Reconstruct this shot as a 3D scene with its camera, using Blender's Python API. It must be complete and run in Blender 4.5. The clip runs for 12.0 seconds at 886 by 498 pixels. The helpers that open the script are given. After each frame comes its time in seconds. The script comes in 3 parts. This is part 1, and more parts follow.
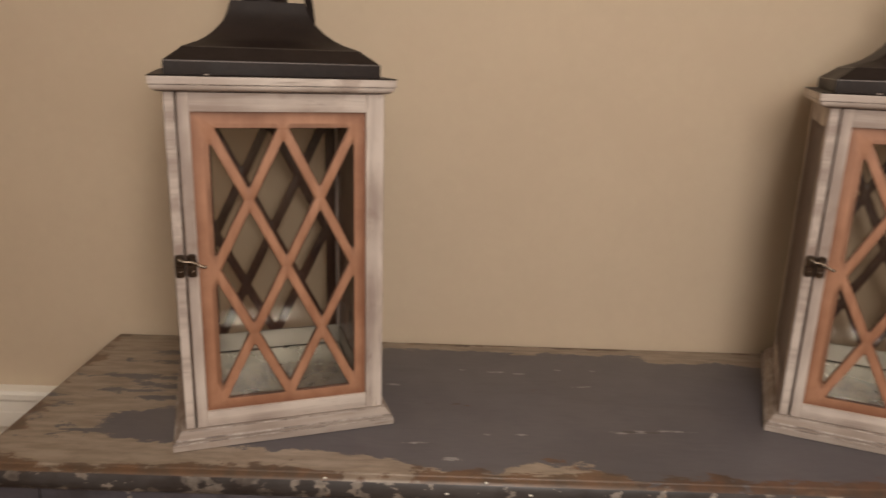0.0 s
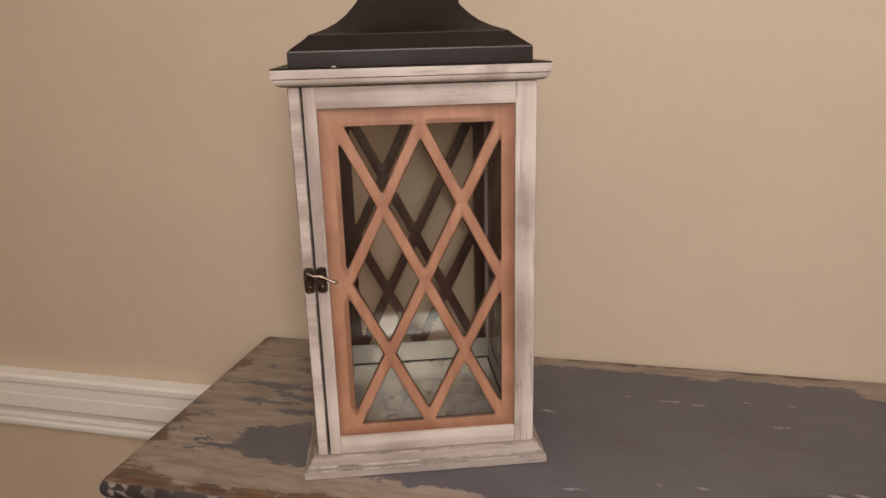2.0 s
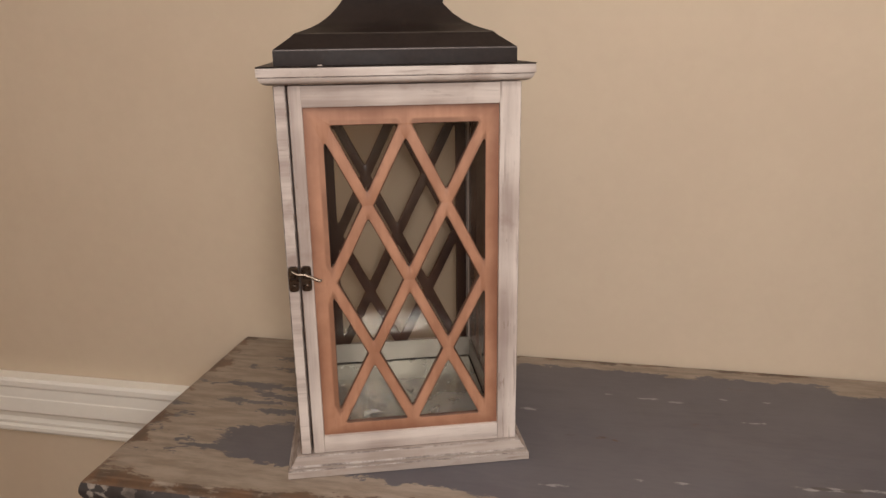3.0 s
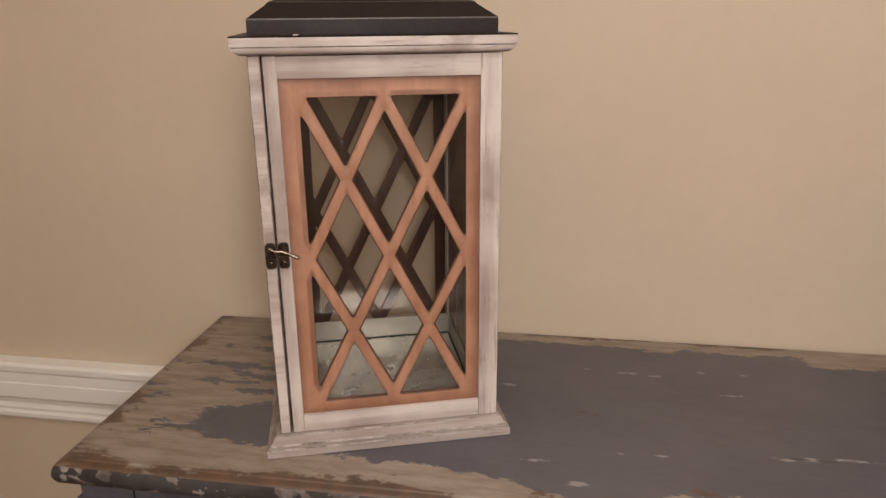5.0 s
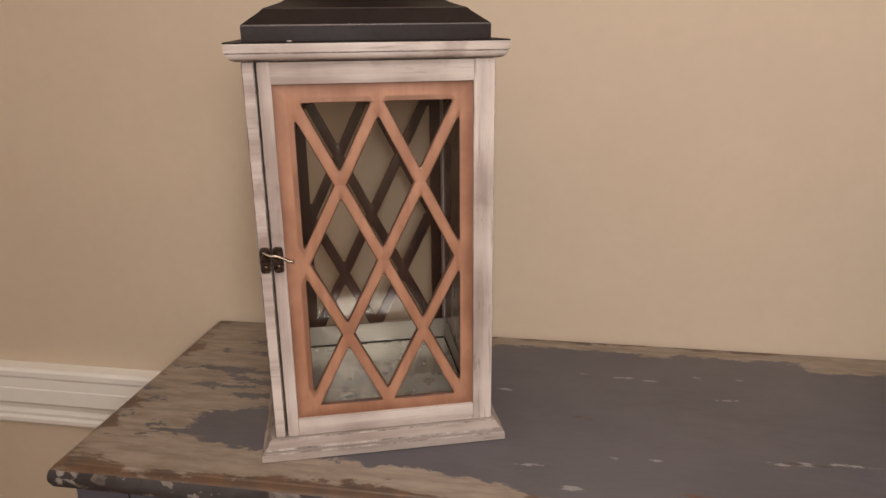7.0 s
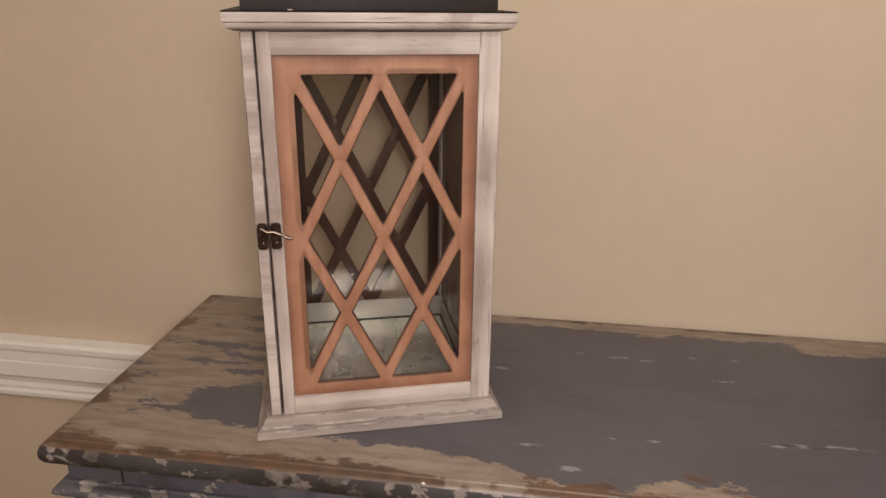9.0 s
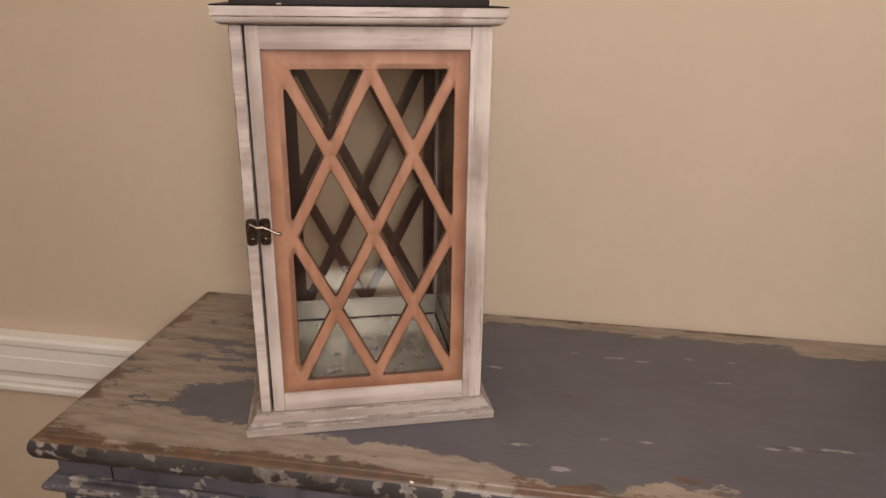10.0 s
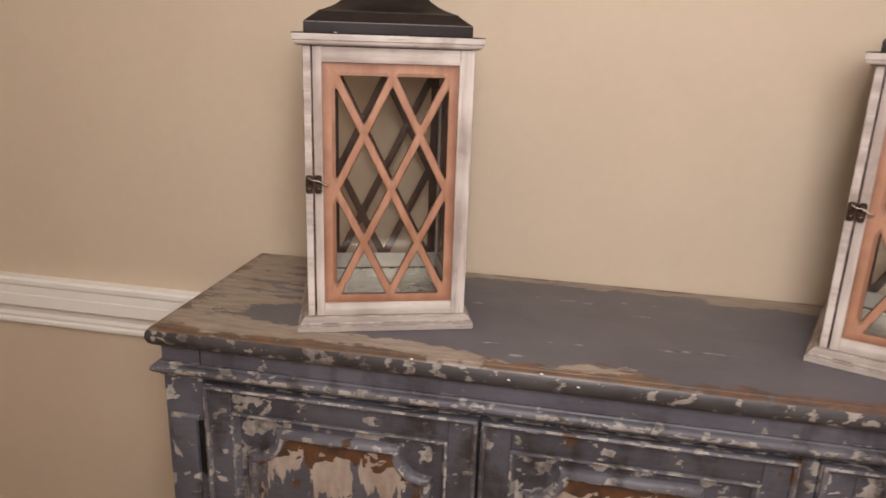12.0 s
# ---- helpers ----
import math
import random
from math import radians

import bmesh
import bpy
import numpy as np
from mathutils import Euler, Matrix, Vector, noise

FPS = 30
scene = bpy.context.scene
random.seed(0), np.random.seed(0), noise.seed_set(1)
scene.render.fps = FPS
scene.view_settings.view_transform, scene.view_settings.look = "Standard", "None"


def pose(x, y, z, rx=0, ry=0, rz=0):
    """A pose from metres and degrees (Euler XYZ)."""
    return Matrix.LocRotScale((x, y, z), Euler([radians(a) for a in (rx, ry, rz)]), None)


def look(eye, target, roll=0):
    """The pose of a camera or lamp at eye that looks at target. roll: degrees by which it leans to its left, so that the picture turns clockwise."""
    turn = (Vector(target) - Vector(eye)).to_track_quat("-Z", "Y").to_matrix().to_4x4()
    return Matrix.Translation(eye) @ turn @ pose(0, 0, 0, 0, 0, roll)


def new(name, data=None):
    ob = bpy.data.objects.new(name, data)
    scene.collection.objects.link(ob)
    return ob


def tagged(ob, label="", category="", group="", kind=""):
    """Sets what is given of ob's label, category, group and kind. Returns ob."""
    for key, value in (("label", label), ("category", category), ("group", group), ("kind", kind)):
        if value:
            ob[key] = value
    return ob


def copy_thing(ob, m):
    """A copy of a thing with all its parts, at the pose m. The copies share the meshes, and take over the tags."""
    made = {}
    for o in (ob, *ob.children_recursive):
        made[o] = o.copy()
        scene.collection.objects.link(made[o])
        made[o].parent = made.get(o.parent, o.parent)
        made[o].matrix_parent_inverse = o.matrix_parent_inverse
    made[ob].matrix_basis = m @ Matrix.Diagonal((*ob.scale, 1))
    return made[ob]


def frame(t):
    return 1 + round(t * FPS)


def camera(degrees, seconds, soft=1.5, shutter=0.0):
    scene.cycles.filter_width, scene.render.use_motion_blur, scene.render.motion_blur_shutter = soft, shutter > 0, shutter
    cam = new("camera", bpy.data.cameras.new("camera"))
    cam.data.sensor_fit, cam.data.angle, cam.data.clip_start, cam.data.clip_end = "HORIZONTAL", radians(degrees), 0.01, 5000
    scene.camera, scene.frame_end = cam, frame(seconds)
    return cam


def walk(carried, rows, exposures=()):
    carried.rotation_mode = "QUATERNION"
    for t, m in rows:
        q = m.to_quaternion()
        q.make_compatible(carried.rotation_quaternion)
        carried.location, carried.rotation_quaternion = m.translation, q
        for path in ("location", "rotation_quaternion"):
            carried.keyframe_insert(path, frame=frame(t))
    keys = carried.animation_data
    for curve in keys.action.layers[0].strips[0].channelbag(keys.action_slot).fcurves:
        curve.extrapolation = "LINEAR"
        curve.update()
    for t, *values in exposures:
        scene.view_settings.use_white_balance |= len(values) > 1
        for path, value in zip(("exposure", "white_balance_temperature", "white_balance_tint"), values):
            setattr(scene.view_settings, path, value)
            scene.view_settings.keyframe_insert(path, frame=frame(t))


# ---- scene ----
cam = camera(64.1, 12.0, shutter=0.4)
PATH = [
    (0, (0.594, -1.232, 1.4), (0.593, 0.699, 0.877), 1.80),
    (0.1, (0.5836, -1.2268, 1.3988), (0.5352, 0.7028, 0.8724), 1.86),
    (0.2, (0.5782, -1.2256, 1.3986), (0.4694, 0.7016, 0.8708), 1.42),
    (0.3, (0.5718, -1.2244, 1.3964), (0.4006, 0.7014, 0.8812), 1.08),
    (0.4, (0.5664, -1.2262, 1.3992), (0.2548, 0.6832, 0.8886), 0.24),
    (0.5, (0.568, -1.211, 1.394), (0.187, 0.689, 0.901), 0.70),
    (0.6, (0.5684, -1.187, 1.3982), (0.1852, 0.7114, 0.9034), 0.38),
    (0.8, (0.5792, -1.148, 1.4026), (0.1506, 0.7342, 0.8872), -0.46),
    (1, (0.582, -1.121, 1.406), (0.117, 0.745, 0.857), -0.60),
    (1.5, (0.583, -1.093, 1.397), (0.119, 0.773, 0.846), -1.10),
    (2, (0.593, -1.093, 1.397), (0.141, 0.77, 0.827), -1.50),
    (2.5, (0.591, -1.098, 1.401), (0.192, 0.771, 0.813), -1.40),
    (3, (0.583, -1.101, 1.396), (0.202, 0.779, 0.828), -0.80),
    (5, (0.574, -1.092, 1.39), (0.268, 0.782, 0.762), -0.50),
    (5.5, (0.585, -1.083, 1.395), (0.274, 0.792, 0.773), -0.40),
    (6, (0.575, -1.079, 1.394), (0.271, 0.794, 0.763), -0.20),
    (6.5, (0.577, -1.082, 1.399), (0.27, 0.788, 0.758), -0.30),
    (7, (0.585, -1.094, 1.389), (0.269, 0.784, 0.778), -0.60),
    (9, (0.565, -1.082, 1.39), (0.295, 0.778, 0.707), 0.60),
    (9.5, (0.576, -1.089, 1.383), (0.306, 0.782, 0.732), 0.40),
    (10, (0.583, -1.075, 1.384), (0.291, 0.783, 0.704), 0.80),
    (10.2, (0.5708, -1.0792, 1.3852), (0.2928, 0.775, 0.6876), 0.62),
    (10.3, (0.5692, -1.0918, 1.3858), (0.2982, 0.759, 0.6804), -0.12),
    (10.5, (0.548, -1.123, 1.388), (0.391, 0.735, 0.663), -1.00),
    (10.7, (0.5512, -1.1458, 1.3892), (0.3886, 0.7172, 0.6798), -0.66),
    (10.9, (0.5614, -1.2016, 1.3804), (0.3742, 0.6654, 0.6896), 0.38),
    (11, (0.58, -1.24, 1.376), (0.332, 0.629, 0.708), 0.40),
    (11.2, (0.6014, -1.2852, 1.381), (0.2628, 0.571, 0.7148), -0.52),
    (11.5, (0.662, -1.338, 1.37), (0.238, 0.515, 0.748), 0.80),
    (11.7, (0.6674, -1.387, 1.3764), (0.2654, 0.4724, 0.7558), 0.64),
    (12, (0.678, -1.435, 1.375), (0.332, 0.448, 0.795), 2.00),
]
EXPOSURE = [(0.0, -0.44, 6850, 8), (0.4, -0.40, 6620, 11), (0.8, -0.33, 6550, 11), (1.3, -0.14, 6480, 10), (2.5, -0.13, 6330, 8), (5.5, -0.13, 6420, 10), (10.2, -0.13, 6420, 10), (11.0, -0.06, 6430, 9), (12.0, 0.14, 6150, 9)]
walk(cam, [(t, look(eye, target, roll)) for t, eye, target, roll in PATH], EXPOSURE)

# ---- light ----
world = bpy.data.worlds.new("world")
scene.world = world
world.use_nodes = True
world.node_tree.nodes["Background"].inputs[0].default_value = (1.0, 0.8, 0.62, 1)
world.node_tree.nodes["Background"].inputs[1].default_value = 0.0


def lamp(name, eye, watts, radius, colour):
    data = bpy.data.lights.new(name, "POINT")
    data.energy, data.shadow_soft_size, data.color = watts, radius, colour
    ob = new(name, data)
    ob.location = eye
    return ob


# Both lamps are unseen: one follows the wall shadow, the other is added fill.
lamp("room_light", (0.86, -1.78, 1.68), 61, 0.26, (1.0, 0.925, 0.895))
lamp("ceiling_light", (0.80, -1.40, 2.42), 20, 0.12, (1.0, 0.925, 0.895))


# ---- materials ----
class Net:
    """A small wrapper that builds one node material."""

    def __init__(self, name):
        self.mat = bpy.data.materials.new(name)
        self.mat.use_nodes = True
        self.tree = self.mat.node_tree
        self.bsdf = self.tree.nodes["Principled BSDF"]
        self.coord = self.node("ShaderNodeTexCoord").outputs["Object"]

    def node(self, kind, **props):
        n = self.tree.nodes.new(kind)
        for k, v in props.items():
            setattr(n, k, v)
        return n

    def put(self, socket, value):
        if isinstance(value, bpy.types.NodeSocket):
            self.tree.links.new(value, socket)
        elif isinstance(value, (tuple, list)) and len(value) == 3 and socket.type == "RGBA":
            socket.default_value = (*value, 1)
        else:
            socket.default_value = value

    def math(self, op, a, b=0.0, c=0.0, clamp=False):
        n = self.node("ShaderNodeMath", operation=op, use_clamp=clamp)
        for s, v in zip(n.inputs, (a, b, c)):
            self.put(s, v)
        return n.outputs[0]

    def sep(self, vec=None):
        n = self.node("ShaderNodeSeparateXYZ")
        self.put(n.inputs[0], vec or self.coord)
        return n.outputs

    def scaled(self, scale, loc=(0, 0, 0), vec=None):
        n = self.node("ShaderNodeMapping")
        self.put(n.inputs["Vector"], vec or self.coord)
        n.inputs["Scale"].default_value = scale
        n.inputs["Location"].default_value = loc
        return n.outputs[0]

    def noise(self, scale, detail=4.0, rough=0.55, vec=None, distort=0.0):
        n = self.node("ShaderNodeTexNoise")
        self.put(n.inputs["Vector"], vec or self.coord)
        n.inputs["Scale"].default_value, n.inputs["Detail"].default_value = scale, detail
        n.inputs["Roughness"].default_value, n.inputs["Distortion"].default_value = rough, distort
        return n.outputs["Fac"]

    def ramp(self, value, low, high, a=0.0, b=1.0, smooth=True):
        n = self.node("ShaderNodeMapRange", interpolation_type="SMOOTHSTEP" if smooth else "LINEAR", clamp=True) if smooth else self.node("ShaderNodeMapRange", clamp=True)
        for s, v in zip(n.inputs, (value, low, high, a, b)):
            self.put(s, v)
        return n.outputs[0]

    def mix(self, fac, a, b):
        n = self.node("ShaderNodeMix", data_type="RGBA")
        self.put(n.inputs[0], fac), self.put(n.inputs[6], a), self.put(n.inputs[7], b)
        return n.outputs[2]

    def bump(self, height, strength, distance=0.001):
        n = self.node("ShaderNodeBump")
        n.inputs["Strength"].default_value, n.inputs["Distance"].default_value = strength, distance
        self.put(n.inputs["Height"], height)
        self.put(self.bsdf.inputs["Normal"], n.outputs[0])

    def finish(self, colour, rough=0.5, metal=0.0, spec=0.5):
        self.put(self.bsdf.inputs["Base Color"], colour)
        self.put(self.bsdf.inputs["Roughness"], rough)
        self.put(self.bsdf.inputs["Metallic"], metal)
        self.put(self.bsdf.inputs["Specular IOR Level"], spec)
        return self.mat


def plain(name, colour, other, scale, rough, metal=0.0, bump=0.1, stretch=(1, 1, 1), spec=0.5):
    """Two close tones mixed by broad and fine noise, with a fine relief."""
    n = Net(name)
    v = n.scaled(stretch)
    broad, fine = n.noise(scale, 3, 0.5, v), n.noise(scale * 9, 5, 0.6, v)
    f = n.ramp(n.math("ADD", n.math("MULTIPLY", broad, 0.6), n.math("MULTIPLY", fine, 0.4)), 0.35, 0.65)
    if bump:
        n.bump(fine, bump)
    return n.finish(n.mix(f, colour, other), n.ramp(broad, 0.3, 0.7, rough - 0.06, rough + 0.06), metal, spec)


BLUE, BLUE2 = (0.074, 0.069, 0.079), (0.108, 0.101, 0.112)
TOPBLUE, TOPBLUE2 = (0.084, 0.076, 0.083), (0.106, 0.097, 0.104)
GLAZE = (0.036, 0.027, 0.024)
CREAM, CREAM2 = (0.25, 0.215, 0.185), (0.42, 0.375, 0.33)
TAN, TAN2 = (0.218, 0.166, 0.122), (0.318, 0.252, 0.194)
BROWN, BROWN2 = (0.128, 0.057, 0.024), (0.062, 0.034, 0.019)


def paint_colours(n, cream, brown, light=(CREAM, CREAM2), dark_wax=0.75, coat=(BLUE, BLUE2), brush=(1, 1, 0.3)):
    """Blue-grey paint worn through to a cream undercoat and then to bare brown wood."""
    tone = n.noise(6, 3, 0.5)
    grit = n.noise(160, 3, 0.6, n.scaled((0.25, 1, 1)))
    mottled = n.ramp(n.math("ADD", n.math("MULTIPLY", tone, 0.7), n.math("MULTIPLY", grit, 0.3)), 0.35, 0.65)
    blue = n.mix(mottled, *coat)
    pale = n.mix(n.ramp(n.noise(40, 5, 0.65, n.scaled(brush)), 0.35, 0.65), *light)
    wood = n.mix(n.ramp(n.noise(30, 4, 0.6), 0.35, 0.65), BROWN, BROWN2)
    smear = n.noise(17, 5, 0.62, n.scaled(brush, (2.7, 9.1, 3.3)), 0.4)
    fine = n.noise(75, 4, 0.6, n.scaled((0.35, 1, 1)))
    glaze = n.math("MULTIPLY", n.ramp(n.math("ADD", n.math("MULTIPLY", smear, 0.7), n.math("MULTIPLY", fine, 0.3)), 0.47, 0.66), dark_wax)
    return n.mix(brown, n.mix(glaze, n.mix(cream, blue, pale), GLAZE), wood)


def paint_top():
    """The cabinet's top: worn to cream in long streaks at one end, brown along the edges."""
    n = Net("worn_top_paint")
    x, y, z = n.sep()
    streak = n.noise(8.0, 9, 0.70, n.scaled((0.7, 2.2, 1), (3.1, 1.7, 0)), 0.6)
    flake = n.noise(36, 8, 0.74, n.scaled((0.6, 1.4, 1), (0.3, 5.2, 0)), 0.3)
    # the paint's outlines wander: ragged along the boards, finer across them
    wx = n.math("ADD", x, n.math("MULTIPLY", n.math("SUBTRACT", n.noise(26, 7, 0.72, n.scaled((0.8, 1.6, 1), (9.3, 2.0, 0))), 0.5), 0.13))
    wy = n.math("ADD", y, n.math("MULTIPLY", n.math("SUBTRACT", n.noise(34, 7, 0.72, n.scaled((0.8, 1.4, 1), (0.8, 6.1, 0))), 0.5), 0.055))
    end = n.ramp(x, 0.16, 0.40, 0.155, -0.13)
    reach = n.math("ADD", n.ramp(x, 0.47, 0.62, -0.411, -0.448), n.ramp(n.math("ABSOLUTE", n.math("SUBTRACT", x, 0.755)), 0.03, 0.10, 0.026, 0.0))
    reach = n.math("ADD", reach, n.ramp(x, 0.80, 0.93, 0.0, -0.018))
    front = n.ramp(n.math("SUBTRACT", wy, reach), -0.022, 0.022, 0.34, -0.02)
    behind = n.math("ADD", -0.079, n.ramp(x, 0.90, 1.0, 0.0, -0.024))
    back = n.ramp(n.math("SUBTRACT", wy, behind), -0.018, 0.022, 0.0, 0.34)
    tear = n.noise(120, 5, 0.7, n.scaled((0.45, 1.5, 1), (1.9, 0.6, 0)), 0.4)
    grainy = n.math("ADD", n.math("MULTIPLY", flake, 0.36), n.math("MULTIPLY", n.math("SUBTRACT", tear, 0.5), 0.22))
    wear = n.math("ADD", n.math("ADD", n.math("MULTIPLY", streak, 0.64), grainy), n.math("ADD", end, n.math("ADD", front, back)))
    # islands of blue paint left at the worn end
    for cx, cy, lx, ly, deep in ((0.275, -0.356, 0.135, 0.046, 0.33), (0.205, -0.279, 0.050, 0.008, 0.21), (0.125, -0.258, 0.060, 0.006, 0.17), (0.190, -0.240, 0.055, 0.008, 0.19), (0.125, -0.211, 0.070, 0.006, 0.17),
                                 (0.155, -0.151, 0.040, 0.007, 0.17), (0.135, -0.115, 0.030, 0.006, 0.15), (0.085, -0.370, 0.016, 0.006, 0.17), (0.080, -0.155, 0.012, 0.005, 0.15)):
        ex = n.math("DIVIDE", n.math("SUBTRACT", wx, cx), lx)
        ey = n.math("DIVIDE", n.math("SUBTRACT", wy, cy), ly)
        r = n.math("ADD", n.math("MULTIPLY", ex, ex), n.math("MULTIPLY", ey, ey))
        wear = n.math("SUBTRACT", wear, n.ramp(r, 0.4, 1.6, deep, 0.0))
    cream = n.ramp(wear, 0.56, 0.578)
    # single scratches that show the undercoat
    dx, scratch = n.noise(150, 5, 0.72, n.scaled((0.4, 1.2, 1))), 0.0
    for cx, cy, lx, ly in ((0.690, -0.1545, 0.020, 0.004), (0.724, -0.1585, 0.017, 0.0035), (0.790, -0.140, 0.011, 0.003), (0.849, -0.138, 0.010, 0.003), (0.818, -0.2005, 0.016, 0.0025), (0.833, -0.1985, 0.004, 0.003),
                           (0.521, -0.2115, 0.018, 0.0045), (0.566, -0.384, 0.018, 0.004), (0.615, -0.421, 0.018, 0.006), (0.662, -0.3565, 0.008, 0.003), (0.709, -0.3555, 0.011, 0.0035), (0.846, -0.341, 0.020, 0.0045), (0.880, -0.337, 0.026, 0.005), (0.928, -0.333, 0.034, 0.0035), (0.634, -0.1505, 0.009, 0.0025)):
        ex = n.math("DIVIDE", n.math("SUBTRACT", x, cx), lx)
        ey = n.math("DIVIDE", n.math("SUBTRACT", y, cy), ly)
        r = n.math("ADD", n.math("MULTIPLY", ex, ex), n.math("MULTIPLY", ey, ey))
        scratch = n.math("MAXIMUM", scratch, n.ramp(n.math("ADD", r, n.math("MULTIPLY", dx, 5.0)), 2.5, 3.1, 0.9, 0.0))
    dent = 0.0
    for cx, lx in ((0.864, 0.011), (0.895, 0.012)):
        ex = n.math("DIVIDE", n.math("SUBTRACT", x, cx), lx)
        ey = n.math("DIVIDE", n.math("ADD", y, 0.3375), 0.0030)
        r = n.math("ADD", n.math("MULTIPLY", ex, ex), n.math("MULTIPLY", ey, ey))
        dent = n.math("MAXIMUM", dent, n.ramp(n.math("ADD", r, n.math("MULTIPLY", dx, 3.0)), 2.3, 2.7, 0.9, 0.0))
    rust = n.noise(15, 7, 0.68, n.scaled((0.8, 1.8, 1), (7.7, 0.4, 0)), 0.3)
    edge = n.math("SUBTRACT", n.ramp(wy, -0.466, -0.425, 0.15, -0.12), n.ramp(x, 0.40, 0.70, 0.0, -0.045))
    nook = n.ramp(n.math("ADD", n.math("SUBTRACT", wx, 0.01), n.math("ADD", wy, 0.46)), 0.02, 0.13, 0.13, -0.12)
    rim = n.math("MAXIMUM", n.math("MAXIMUM", edge, nook), n.math("MAXIMUM", n.math("MAXIMUM", n.ramp(wx, 0.004, 0.066, 0.16, -0.12), n.math("MAXIMUM", n.ramp(x, 0.013, 0.026, 0.17, -0.12), n.ramp(y, -0.458, -0.449, 0.17, -0.12))), n.ramp(wy, -0.064, -0.042, -0.12, 0.10)))
    rusty = n.math("ADD", n.math("ADD", rust, rim), n.math("MULTIPLY", n.math("SUBTRACT", tear, 0.5), 0.16))
    patch = n.math("MULTIPLY", n.ramp(rusty, 0.585, 0.635), 0.85)
    haze = n.math("MULTIPLY", n.ramp(rusty, 0.54, 0.64, 0.0, 0.40), n.ramp(x, 0.04, 0.30, 1.0, 0.35))
    brown = n.math("MAXIMUM", patch, haze)
    grain = n.noise(90, 4, 0.6, n.scaled((0.12, 1, 1)))
    n.bump(n.math("ADD", n.math("MULTIPLY", cream, -0.5), grain), 0.25, 0.0008)
    coloured = n.mix(scratch, paint_colours(n, cream, brown, (TAN, TAN2), 0.13, (TOPBLUE, TOPBLUE2), (0.4, 1.9, 1)), (0.30, 0.285, 0.275))
    return n.finish(n.mix(dent, coloured, (0.055, 0.045, 0.04)), n.ramp(tone_of(n), 0.3, 0.7, 0.36, 0.50), 0.0, 0.75)


def tone_of(n):
    return n.noise(9, 3, 0.55)


def paint_blobs(name, level, scale=24, bare=0.0, shift=(0, 0, 0), wax=0.75, coat=(BLUE, BLUE2), light=(CREAM, CREAM2)):
    """Blue-grey paint with chipped cream blobs; bare adds worn brown wood."""
    n = Net(name)
    chips = n.noise(scale, 4, 0.55, n.scaled((0.8, 1, 1), shift), 0.25)
    group = n.noise(5.5, 2, 0.5, n.scaled((1, 1, 1.4), shift))
    rag = n.noise(150, 3, 0.6)
    wear = n.math("ADD", n.math("MULTIPLY", chips, 0.72), n.math("ADD", n.math("MULTIPLY", group, 0.24), n.math("MULTIPLY", rag, 0.04)))
    cream = n.ramp(wear, level, level + 0.012)
    brown = n.ramp(n.noise(13, 5, 0.6, n.scaled((1, 1, 0.8), (4.4, 2.2, 1.1))), 0.66 - bare, 0.70 - bare)
    n.bump(n.math("ADD", n.math("MULTIPLY", cream, -0.6), n.noise(120, 4, 0.6, n.scaled((0.2, 1, 1)))), 0.3, 0.001)
    return n.finish(paint_colours(n, cream, brown, light, wax, coat), n.ramp(tone_of(n), 0.3, 0.7, 0.38, 0.54), 0.0, 0.4)


def paint_field():
    """Door panels: upright ragged remains of blue over cream, over bare brown wood along the moulding."""
    n = Net("worn_panel_paint")
    x, y, z = n.sep()
    v = n.scaled((1.9, 1, 0.42), (0.7, 0, 0.3))
    blue_left = n.math("ADD", n.noise(15, 6, 0.62, v, 0.3), n.ramp(z, 0.58, 0.70, 0.06, -0.10))
    cream = n.ramp(blue_left, 0.50, 0.515, 1.0, 0.0)
    side = 9.0
    for c in (0.325, 0.805, 1.311, 1.788):
        side = n.math("MINIMUM", side, n.math("ABSOLUTE", n.math("SUBTRACT", x, c)))
    rim = n.math("MAXIMUM", n.ramp(z, 0.655, 0.702, -0.10, 0.20), n.ramp(side, 0.108, 0.148, -0.10, 0.15))
    bare = n.math("ADD", n.noise(32, 3, 0.5, n.scaled((1, 1, 1), (2.2, 0, 5.1)), 0.5), rim)
    brown = n.ramp(bare, 0.545, 0.565)
    n.bump(n.noise(70, 5, 0.65, n.scaled((1, 1, 0.1))), 0.35, 0.001)
    return n.finish(paint_colours(n, cream, brown, ((0.33, 0.250, 0.195), (0.43, 0.350, 0.288)), 0.3), 0.5, 0.0, 0.4)


